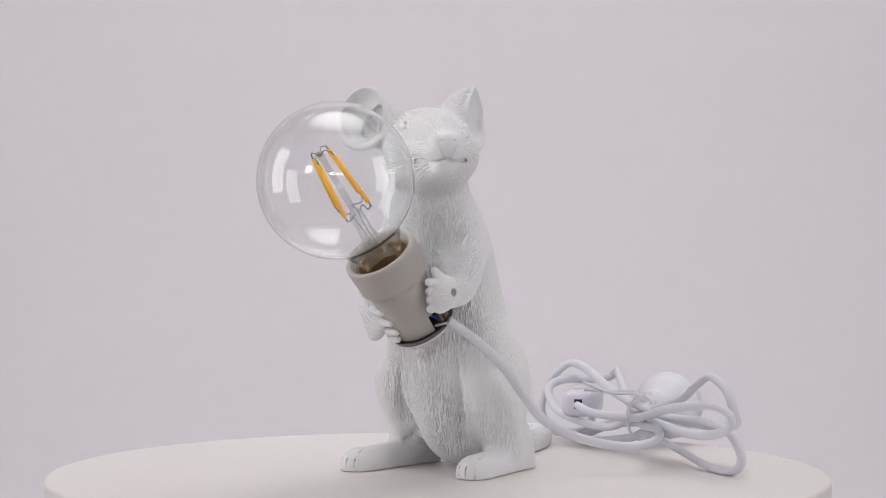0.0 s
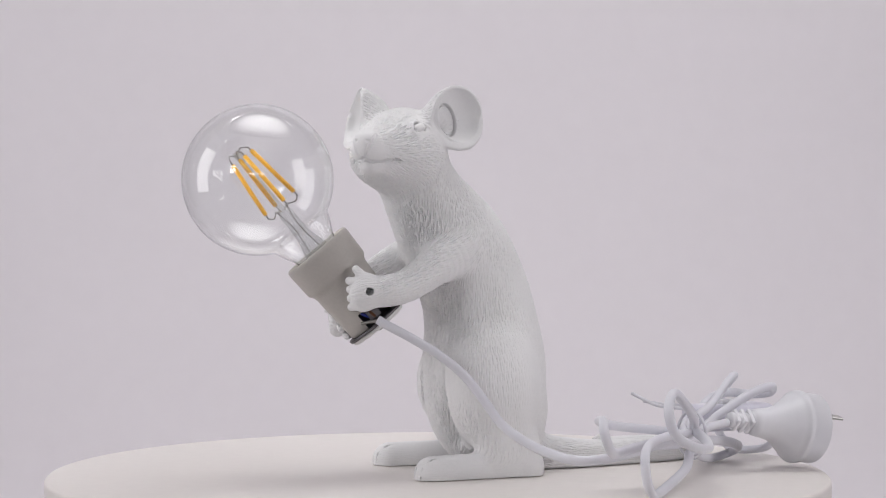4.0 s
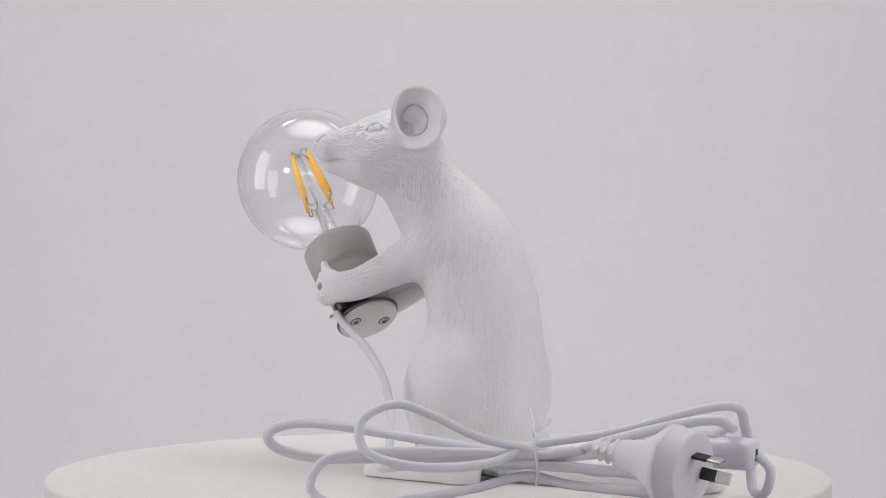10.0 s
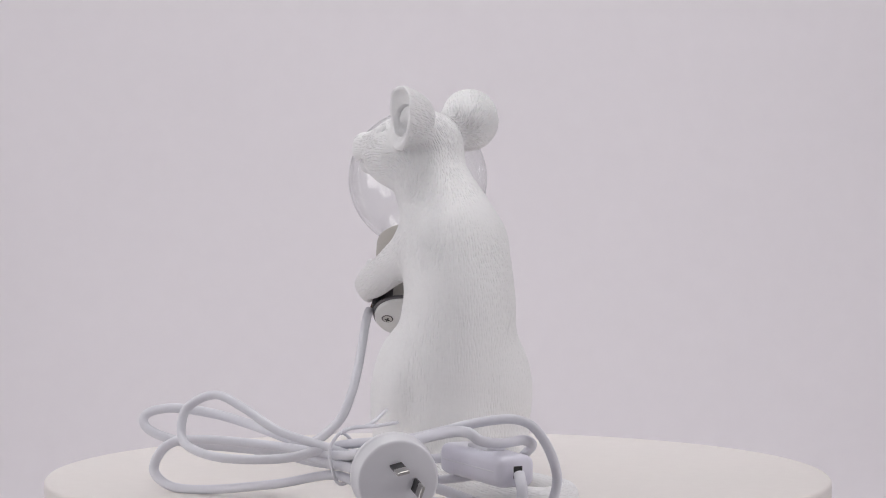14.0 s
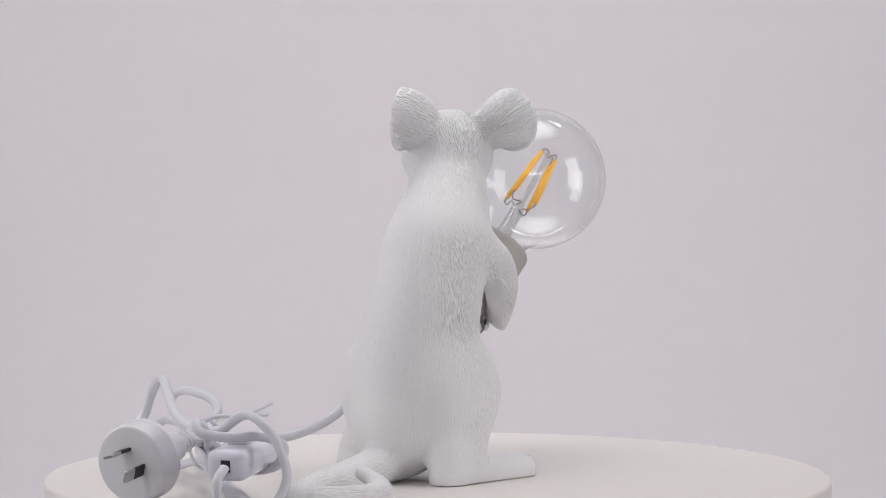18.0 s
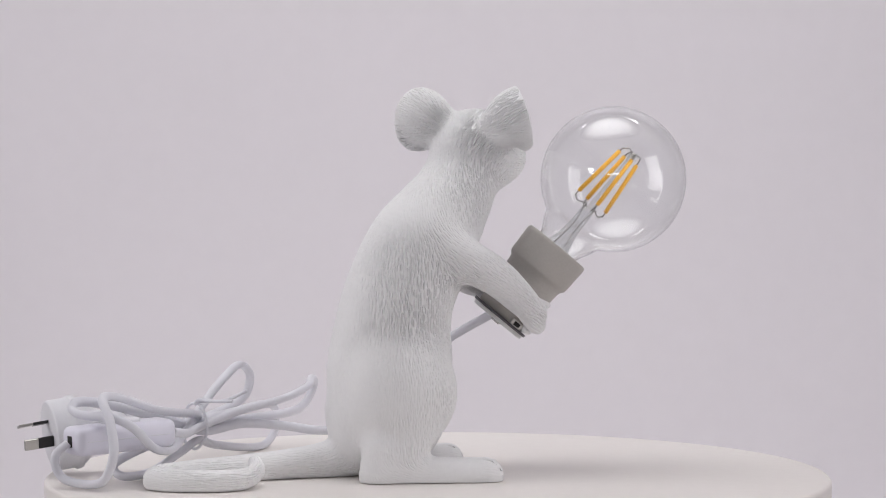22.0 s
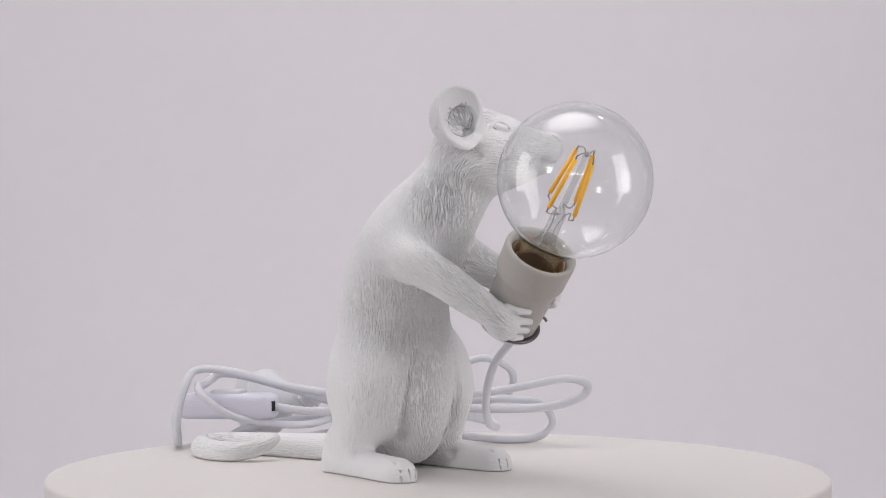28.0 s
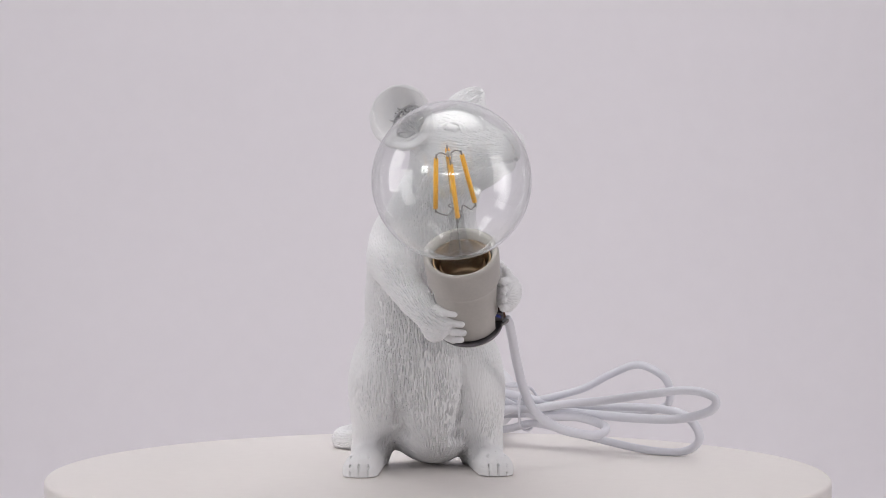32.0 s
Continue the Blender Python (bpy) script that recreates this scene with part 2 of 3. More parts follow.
def blend(a, b, k):
    h = np.maximum(k - np.abs(a - b), 0) / k
    return np.minimum(a, b) - h * h * k * 0.25


def carve(a, b, k):
    return -blend(-a, b, k)


def smooth_chain(points, n=5):
    """Points with radii, rounded into a finer chain."""
    p = np.array(points, float)
    out = []
    for i in range(len(p) - 1):
        a, b, c, d = p[max(i - 1, 0)], p[i], p[i + 1], p[min(i + 2, len(p) - 1)]
        for t in np.arange(n) / n:
            out.append(0.5 * (2 * b + (c - a) * t + (2 * a - 5 * b + 4 * c - d) * t * t + (3 * b - a - 3 * c + d) * t ** 3))
    return np.array(out + [p[-1]])


def d_chain(p, chain, want_flow=False):
    if len(p) < 40 and not want_flow:
        a, b = chain[:-1], chain[1:]
        ab = (b - a)[:, :3]
        r = p[:, None] - a[None, :, :3]
        t = np.clip((r * ab).sum(2) / (ab * ab).sum(1), 0, 1)
        return (np.sqrt(((r - t[..., None] * ab) ** 2).sum(2)) - (a[:, 3] + (b - a)[:, 3] * t)).min(1)
    best, way = np.full(len(p), 1e9), np.zeros_like(p)
    for a, b in zip(chain, chain[1:]):
        d = d_cone(p, a[:3], b[:3], a[3], b[3])
        if want_flow:
            way[d < best] = (b - a)[:3] / np.linalg.norm((b - a)[:3])
        best = np.minimum(best, d)
    return (best, way) if want_flow else best


DOWN = (0, 0, -1)
TORSO = smooth_chain([(22, 10, 184, 22), (14, 5, 170, 22), (6, -1, 156, 24), (-3, -6, 143, 27.5), (-13, -10, 128, 30.5), (-23.5, -13, 104, 31.5), (-27.5, -12, 84, 33), (-29, -9, 62, 35.5), (-32, -8, 42, 32.5)], 9)
ARM_R = smooth_chain([(-6, -23, 133, 15), (12, -28, 124, 12.3), (30, -20, 114.5, 10.8), (45, -9, 102.3, 9.4), (56, 2, 92, 7.8)], 6)
ARM_L = smooth_chain([(-8, 11, 130, 14.5), (8, 26.5, 119, 10.8), (24, 37, 110, 9.2), (36, 41.5, 107.3, 8.9), (47, 42.2, 106.6, 8.0)], 6)
TAIL = smooth_chain([(-48, -10, 14, 13.5), (-66, -11, 9, 11), (-90, -16, 7.0, 9.2), (-116, -26, 6.2, 8.4), (-142, -37, 5.6, 7.8), (-160, -50, 5.2, 7.4), (-160, -62, 5.0, 7.2),
                     (-144, -71, 5, 6.9), (-124, -71, 5.2, 6.5), (-112, -63, 6.4, 5.6), (-107, -53, 9.2, 4.6), (-107.5, -44, 13, 3.6)], 5)
EARS = [((-9.0, 23.5, 205.6), 123, 0.12, 1), ((48.0, -17.0, 206.0), -4, 0.30, -1)]      # middle of the rim, way and tilt it opens, side


def volumes():
    """Every volume: kind, numbers, softness of its joint, way of the fur, depth of the fur."""
    v = [("chain", TORSO, 8, DOWN, 1.0),
         ("egg", (-21.5, -5, 46), (28, 21.5, 40), (1, 0, 0), (0.14, 0, 1), 6, DOWN, 1.0),
         ("egg", (-31, -3, 20), (22, 18, 16.5), (1, 0, 0), (0, 0, 1), 10, DOWN, 0.9),
         ("egg", (-42, -9, 30), (22, 27, 28), (1, 0, 0), (0, 0, 1), 8, DOWN, 0.6),
         # haunches and shins
         ("egg", (-23, -34, 50), (29.8, 20.5, 33), (1, 0, 0), (0.12, 0, 1), 9, DOWN, 0.8),
         ("egg", (-29, 19.6, 49), (26.5, 17, 34), (1, 0.1, 0), (0.12, 0, 1), 9, DOWN, 0.8),
         ("cone", (-12, -38, 50), (-22, -42, 14), 14, 10.5, 5, DOWN, 0.7),
         ("cone", (-21, 24, 48), (-30, 25.5, 14), 12.3, 10.3, 5, DOWN, 0.7),
         # heels
         ("cone", (-36, -41, 16), (-40, -43, 4), 12, 9.5, 8, DOWN, 0.4),
         ("cone", (-44, 20, 16), (-48, 20.5, 4), 12, 9.5, 8, DOWN, 0.4),
         # feet
         ("cone", (-34, -43, 5), (22, -42.5, 3.2), 9.8, 10.2, 6, (1, 0, 0), 0.12),
         ("cone", (-46, 21.5, 5), (9, 34, 3.2), 9.8, 10.2, 6, (1, 0.2, 0), 0.12),
         # arms and paws
         ("chain", ARM_R, 8, (1, 0.35, -0.6), 0.9), ("chain", ARM_L, 8, (1, 0.4, -0.35), 0.9),
         ("egg", (56.5, 4.6, 89.3), (9.5, 5.4, 10.5), (0.6, 0.8, 0), (-0.5, 0, 1), 4, (1, 0.7, -0.6), 0.2),
         ("egg", (48.3, 43, 106.5), (8.2, 6.2, 11), (1, -0.1, 0.3), (-0.3, 0, 1), 4, (1, 0, 0), 0.2),
         # skull, cheeks, muzzle, chin
         ("egg", head(-4, 0, 187.6), (24.5, 23.5, 22.3), HEAD_F, (0, 0, 1), 8, tuple(-HEAD_F), 1.0),
         ("egg", head(6, 0, 182), (24, 26, 18.5), HEAD_F, (0, 0, 1), 8, tuple(-HEAD_F), 1.0),
         ("cone", head(16, 0, 185.9), head(35.5, 0, 187.6), 18.2, 9.6, 6, tuple(-HEAD_F), 1.0),
         ("cone", head(22, 0, 178), head(33, 0, 178.6), 9, 5.5, 5, tuple(-HEAD_F), 0.6),
         ("egg", head(35, 4.4, 184.9), (5.8, 5.2, 5.0), HEAD_F, (0, 0, 1), 3.0, tuple(-HEAD_F), 0.2),
         ("egg", head(35, -4.4, 184.9), (5.8, 5.2, 5.0), HEAD_F, (0, 0, 1), 3.0, tuple(-HEAD_F), 0.2),
         ("egg", head(38.4, 0, 191.4), (5.2, 7.2, 4.8), HEAD_F, (0.3, 0.4, 1), 2.5, tuple(-HEAD_F), 0.0),
         ("egg", head(38.6, 0, 188.4), (4.6, 3.6, 4.6), HEAD_F, (0, 0, 1), 2.0, tuple(-HEAD_F), 0.0),
         ("egg", head(33.5, 0, 177.0), (5.6, 6.5, 4.2), HEAD_F, (0, 0, 1), 2.5, tuple(-HEAD_F), 0.0)]
    # fingers
    for k in range(4):
        a, b = np.array(((60.2, 4.6, 97.4), (58.7, 6.8, 91.8), (55.9, 8.2, 86.6), (52.9, 9.6, 81.8))[k]), np.array(((68.5, 16.6, 94.6), (64.5, 20.6, 88.7), (60.3, 21.2, 83.7), (56.9, 18.9, 79.9))[k])
        a, b = a + np.array((-0.8, 0.5, 0.4)), a + (b - a) * 0.82 + np.array((-0.8, 0.3, 0.5))
        m = (a + b) / 2 + np.array((0.8, -0.6, -0.5))
        v.append(("cone", tuple(a), tuple(m), 2.7, 2.4, 1.2, (0, 1, 0), 0.0))
        v.append(("cone", tuple(m), tuple(b), 2.4, 1.9, 0.5, (0, 1, 0), 0.0))
        v.append(("cone", (50.0 + 0.5 * k, 44.2, 112.2 - 4.1 * k), (56.8 - 0.4 * k, 41.2, 113.2 - 4.9 * k), 2.75, 2.3, 0.7, (1, 0, 0), 0.0))
    v.append(("cone", (47.5, 44, 113), (53.2, 42.2, 119.6), 3.5, 2.2, 2, (1, 0, 0), 0.0))
    v.append(("chain", TAIL, 3.5, "along", 0.9))
    return v


VOLUMES = volumes()


def ear_axis(ear):
    n = np.array((math.cos(radians(ear[1])), math.sin(radians(ear[1])), ear[2]))
    return n / np.linalg.norm(n)


def ear_parts(ear):
    """Middle, way it opens, way to the face, middle of the inner hollow and of its dark corner."""
    c, n = np.array(ear[0]), ear_axis(ear)
    face = HEAD_F - n * (HEAD_F @ n)
    face /= np.linalg.norm(face)
    up = np.array((0, 0, 1.0)) - n * n[2]
    up /= np.linalg.norm(up)
    pit = c - n * 7.0 + face * 3.6 - up * 1.6
    return c, n, face, up, pit, c - n * 9.5 + face * 8.0 - up * 5.5


def d_cup(p, ear):
    """The full outside of an ear: a deep cup that widens from the head."""
    c, n = np.array(ear[0]), ear_axis(ear)
    cup = d_egg(p, c - n * 1.0, (21.0, 16.8, 17.6), n)
    return blend(cup, d_cone(p, c - n * 11, head(-5, 9 * ear[3], 192), 11.5, 12), 6.0)


def ear_rim(ear, p):
    """How far the rim stands forward or back of its plane: cut back towards the face and below."""
    c, n, face, up, pit, hole = ear_parts(ear)
    q = p - c
    f, u = q @ face, q @ up
    turn = np.arctan2(u, f)
    far = np.clip(np.hypot(f, u) / 15, 0, 1) ** 2
    return far * (0.5 * np.cos(2 * turn + 0.4) + 0.45 * np.sin(3 * turn) + 0.25 * np.sin(7 * turn) - 7.0 * np.clip(np.cos(turn + 0.35), 0, 1) ** 1.5 - 1.5 * np.clip(-np.sin(turn), 0, 1) ** 2)


def d_hollow(p, ear, grow=0.0):
    return d_egg(p, np.array(ear[0]) + ear_axis(ear) * 2.0, (11.6, 15.6, 16.4), ear_axis(ear)) - grow


def in_pit(p, ear):
    c, n, face, up, pit, hole = ear_parts(ear)
    q = p - c
    return (np.hypot((q @ face - 3.6) / 7.8, (q @ up + 1.6) / 9.0) - 1) * 7.8


def with_ear(d, p, ear):
    """Adds a cupped ear with a wavy rim, open along its axis, with an oval hollow inside."""
    c, n, face, up, pit, hole = ear_parts(ear)
    d = blend(d, np.maximum(d_cup(p, ear), ((p - c) @ n - ear_rim(ear, p)) * 0.95), 3.0)
    d = carve(d, d_hollow(p, ear), 0.6)
    oval = in_pit(p, ear)
    d = carve(d, np.maximum(oval, d_hollow(p, ear, 1.2)), 0.2)
    d = carve(d, np.maximum(np.abs(oval) - 0.55, d_hollow(p, ear, 2.6)), 0.4)
    d = carve(d, d_cone(p, pit - n * 2.0 + face * 2 - up * 2, hole - n * 1.0, 2.0, 3.0), 4.0)
    # the flared lip along the lower rim
    lip = []
    for turn, out, r in ((-165, 16.2, 0.8), (-140, 18.6, 1.1), (-114, 19.2, 1.3), (-88, 18.0, 1.4), (-64, 16.6, 1.3), (-42, 15.4, 1.0)):
        at = c + out * (face * math.cos(radians(turn)) + up * math.sin(radians(turn)))
        lip.append((*(at + n * (ear_rim(ear, at[None])[0] - 0.6)), r))
    return blend(d, d_chain(p, smooth_chain(np.array(lip), 3)), 3.5)


def d_limb(p, v):
    if v[0] == "chain":
        return d_chain(p, v[1])
    return d_cone(p, *v[1:5]) if v[0] == "cone" else d_egg(p, *v[1:5])


def reach_of(v):
    """A box round a volume."""
    if v[0] == "chain":
        r = v[1][:, 3].max()
        return v[1][:, :3].min(0) - r - 14, v[1][:, :3].max(0) + r + 14
    if v[0] == "egg":
        return np.array(v[1]) - max(v[2]) - 14, np.array(v[1]) + max(v[2]) + 14
    r = max(v[3], v[4]) + 14
    return np.minimum(v[1], v[2]) - r, np.maximum(v[1], v[2]) + r


def plain_skin(p):
    """Distance from the blended volumes, in millimetres."""
    d = np.full(len(p), 60.0)
    for v in VOLUMES:
        lo, hi = reach_of(v)
        near = np.all((p > lo) & (p < hi), axis=1)
        if near.any():
            d[near] = blend(d[near], d_limb(p[near], v), v[-3])
    for ear in EARS:
        c, n = np.array(ear[0]), ear_axis(ear)
        near = np.linalg.norm(p - c, axis=1) < 38
        if near.any():
            q = p[near]
            d[near] = with_ear(d[near], q, ear)
    return d


def onto(p):
    """The place on the plain skin nearest to p."""
    p = np.array([p], float)
    for _ in range(6):
        e = np.eye(3) * 0.3
        d = plain_skin(np.concatenate([p, p + e, p - e]))
        g = (d[1:4] - d[4:])[None]
        g /= np.linalg.norm(g)
        p = p - d[0] * g
    return p[0], g[0]


def face_marks():
    """Grooves and swellings of the face, laid on the skin: sign, places, radii, softness."""
    marks = []
    for s in (1, -1):
        e, n = onto(head(10.3, 18.2 * s, 199.6))
        tang = HEAD_F - n * (HEAD_F @ n)
        tang /= np.linalg.norm(tang)
        upw = np.cross(n, tang)
        upw *= np.sign(upw[2])

        def by_eye(x, y, lift):
            a, m = onto(e + tang * x + upw * y)
            return a + m * lift

        # socket, ball, lids and the fold over the upper lid
        marks.append((-1, e - tang * 2.4 + n * 0.2, e + tang * 2.2 + n * 0.2, 3.5, 3.3, 0.3))
        marks.append((1, e - n * 0.9 - tang * 1.6 - upw * 0.5, e - n * 0.9 + tang * 1.4 - upw * 0.5, 2.75, 2.65, 0.1))
        upper = [(-7.2, -2.6, -0.3), (-5.0, 0.6, 0.2), (-2.6, 3.1, 0.4), (0.4, 3.9, 0.45), (3.1, 2.9, 0.35), (5.3, 0.5, 0.1), (6.6, -1.4, -0.4)]
        under = [(-5.2, -0.9, -0.3), (-2.6, -2.7, -0.15), (0.6, -3.0, -0.25), (3.6, -2.2, -0.2), (5.6, -0.4, -0.3)]
        for row, wide in ((upper, 0.85), (under, 0.35)):
            line = [by_eye(*x) for x in row]
            marks += [(1, a, b, wide, wide, 0.5) for a, b in zip(line, line[1:])]
        line = [by_eye(x * 1.3, y * 1.15 + 1.5, 0.25) for x, y, _ in upper]
        marks += [(-1, a, b, 0.6, 0.6, 0.6) for a, b in zip(line, line[1:])]
        line = [onto(head(a, b * s, z)) for a, b, z in ((42, 0.2, 181.5), (38.5, 3.5, 181.0), (33, 8.5, 180.2), (25.5, 13.5, 180.4))]
        line = [a - m * 0.8 for a, m in line]
        for k, (a, b) in enumerate(zip(line, line[1:])):
            marks.append((-1, a, b, 1.5 - 0.15 * k, 1.4 - 0.2 * k, 0.25))
        side = [onto(head(a, b * s, z))[0] for a, b, z in ((39.0, 6.9, 195.6), (41.5, 6.4, 192.6), (43, 4.6, 189), (43, 2.8, 185.6), (42.6, 1.9, 183.4))]
        for a, b in zip(side, side[1:]):
            marks.append((-1, a, b, 0.8, 0.8, 0.3))
        a, b = onto(head(44, 3.0 * s, 191.0))[0], onto(head(42.5, 5.2 * s, 190.2))[0]
        marks.append((-1, a, b, 0.7, 1.0, 0.5))
    return marks


def skin(p):
    """Distance from the figure's smooth skin with its face and its drilled paw, in millimetres."""
    d = plain_skin(p)
    near = np.linalg.norm(p - head(26, 0, 190), axis=1) < 36
    if near.any():
        q, e = p[near], d[near]
        for sign, a, b, ra, rb, k in MARKS:
            m = d_cone(q, a, b, ra, rb)
            e = blend(e, m, k) if sign > 0 else carve(e, m, k)
        d[near] = e
    near = (p[:, 2] < 18) & (p[:, 0] > 0)
    if near.any():
        q, e = p[near], d[near]
        for a, b, r in TOES:
            e = carve(e, d_cone(q, a, b, r, r), 0.6)
        d[near] = e
    near = (p[:, 2] < 84) & (p[:, 0] > -34)
    if near.any():
        q, e = p[near], d[near]
        for a, b, ra, rb in CREASES:
            e = carve(e, d_cone(q, a, b, ra, rb), 3.0)
        d[near] = e
    # hole through the left paw
    near = np.linalg.norm(p - np.array((46.5, 49, 107.5)), axis=1) < 14
    if near.any():
        d[near] = carve(d[near], d_cone(p[near], (46.5, 58, 107.5), (46.5, 42, 107.5), 2.2, 2.2), 0.4)
    return np.maximum(d, 0.4 - p[:, 2])


def toe_grooves():
    """Three cuts over the front of each foot."""
    cuts = []
    for tip, way in (((32.6, -42.4), (1.0, 0.0)), ((19.2, 36.2), (0.975, 0.222))):
        f, l = np.array((*way, 0.0)), np.array((-way[1], way[0], 0.0))
        for k in (-1, 0, 1):
            o = np.array((*tip, 0.0)) + l * 4.7 * k - f * (1.6 * abs(k))
            line = [o - f * 13 + (0, 0, 13.6), o - f * 6.5 + (0, 0, 11.4), o - f * 1.5 + (0, 0, 6.5), o + (0, 0, 0)]
            cuts += [(a, b, r) for a, b, r in zip(line, line[1:], (0.45, 0.6, 0.5))]
    return cuts


def leg_creases():
    """Folds between the belly and the legs, and behind the knees."""
    cuts = []
    for rows in ([(8, -22, 72), (8, -24, 56), (8, -25, 42), (5, -24, 28), (-1, -23, 16), (-3, -22, 7)], [(4, 14, 76), (3, 15.5, 62), (3, 16, 46), (1, 15, 30), (-4, 13, 17), (-6, 12, 7)]):
        line = [onto(x) for x in rows]
        line = [a - m * 0.1 for a, m in line]
        for k, (a, b) in enumerate(zip(line, line[1:])):
            cuts.append((a, b, (0.1, 0.5, 1.9, 3.1, 3.2)[k], (0.5, 1.9, 3.1, 3.2, 2.6)[k]))
    return cuts


CREASES = leg_creases()
MARKS = face_marks()
TOES = toe_grooves()
EYE_STEP = len(MARKS) // 2


def surface(h=0.7):
    """Surface nets over the skin: vertices and quads."""
    lo, hi = np.array((-182.0, -92.0, -3.0)), np.array((84.0, 62.0, 228.0))
    n = (np.ceil((hi - lo) / (4 * h)).astype(int)) * 4
    nc = n // 4
    ax = [lo[k] + 4 * h * (np.arange(nc[k]) + 0.5) for k in range(3)]
    g = np.stack(np.meshgrid(*ax, indexing="ij"), -1).reshape(-1, 3)
    far = skin(g).reshape(nc)
    band, inside = np.abs(far) < 4 * h * 1.6, far < 0
    fine = np.repeat(np.repeat(np.repeat(band, 4, 0), 4, 1), 4, 2)
    f = np.where(np.repeat(np.repeat(np.repeat(inside, 4, 0), 4, 1), 4, 2), -9.0, 9.0)
    idx = np.argwhere(fine)
    f[fine] = skin(lo + h * (idx + 0.5))
    s = f < 0
    m = n - 1
    count = np.zeros(m, int)
    total = np.zeros((*m, 3))
    corner = [(i, j, k) for i in (0, 1) for j in (0, 1) for k in (0, 1)]
    def cut(o):
        return tuple(slice(o[a], o[a] + m[a]) for a in range(3))
    for a in corner:
        for axis in range(3):
            if a[axis]:
                continue
            b = list(a)
            b[axis] = 1
            fa, fb = f[cut(a)], f[cut(b)]
            x = (fa < 0) != (fb < 0)
            t = fa[x] / (fa[x] - fb[x])
            at = np.zeros((len(t), 3)) + np.array(a)
            at[:, axis] = t
            count[x] += 1
            total[x] += at
    live = count > 0
    number = np.full(m, -1)
    number[live] = np.arange(live.sum())
    cell = np.argwhere(live)
    verts = lo + h * (cell + 0.5 + total[live] / count[live][:, None])
    quads = []
    for axis in range(3):
        u, w = (axis + 1) % 3, (axis + 2) % 3
        a = [slice(0, n[k]) for k in range(3)]
        b = list(a)
        a[axis], b[axis] = slice(0, n[axis] - 1), slice(1, n[axis])
        sa, sb = s[tuple(a)], s[tuple(b)]
        for flip, hits in ((False, sa & ~sb), (True, ~sa & sb)):
            e = np.argwhere(hits)
            e = e[(e[:, u] > 0) & (e[:, w] > 0) & (e[:, u] < m[u]) & (e[:, w] < m[w])]
            ids = []
            for du, dw in ((-1, -1), (0, -1), (0, 0), (-1, 0)):
                c = e.copy()
                c[:, u] += du
                c[:, w] += dw
                ids.append(number[c[:, 0], c[:, 1], c[:, 2]])
            qd = np.stack(ids if not flip else ids[::-1], 1)
            quads.append(qd[(qd >= 0).all(1)])
    return verts, np.concatenate(quads)


def normals(v, q):
    """Normals of the vertices, from the quads round them."""
    f = np.cross(v[q[:, 2]] - v[q[:, 0]], v[q[:, 3]] - v[q[:, 1]])
    n = np.stack([sum(np.bincount(q[:, k], f[:, c], len(v)) for k in range(4)) for c in range(3)], 1)
    return n / np.maximum(np.linalg.norm(n, axis=1), 1e-12)[:, None]


def finer(v, q):
    """Splits every quad into four."""
    e = np.sort(np.concatenate([q[:, [k, (k + 1) % 4]] for k in range(4)]), 1)
    u, inv = np.unique(e, axis=0, return_inverse=True)
    inv = inv.reshape(4, -1)
    mid = len(v) + inv
    cen = len(v) + len(u) + np.arange(len(q))
    verts = np.concatenate([v, (v[u[:, 0]] + v[u[:, 1]]) / 2, v[q].mean(1)])
    quads = np.concatenate([np.stack([q[:, k], mid[k], cen, mid[k - 1]], 1) for k in range(4)])
    return verts, quads


def settle(v, q, rounds=1):
    """Draws the vertices onto the skin."""
    for _ in range(rounds):
        v = v - np.clip(skin(v), -0.8, 0.8)[:, None] * normals(v, q)
    return v


def fur_flow(p):
    """The lie of the fur and how deep it is cut."""
    flow, depth, total = np.zeros_like(p), np.zeros(len(p)), np.full(len(p), 1e-9)
    for v in VOLUMES:
        if v[-2] == "along":
            d, f = d_chain(p, v[1], True)
        else:
            d, f = d_limb(p, v), np.array(v[-2], float) / np.linalg.norm(v[-2])
        w = np.exp(-np.clip(d, -2, 40) / 2.2)
        flow += w[:, None] * f
        depth += w * v[-1]
        total += w
    for ear in EARS:
        c, n, face, up, pit, hole = ear_parts(ear)
        r = p - c
        h = r @ n
        w = np.exp(-np.clip(np.linalg.norm(r, axis=1) - 18, 0, 40) / 2) * 6
        outside = d_cup(p, ear) > -0.55
        hollow = ~outside & (in_pit(p, ear) < 0)
        flow += w[:, None] * np.where(outside[:, None], n + np.array((0, 0, 0.25)), (p - hole) / 6)
        depth += w * np.where(outside & (h < ear_rim(ear, p) - 2.0), 1.2, np.where(hollow, 1.2, 0.0))
        total += w
    return flow, depth / total


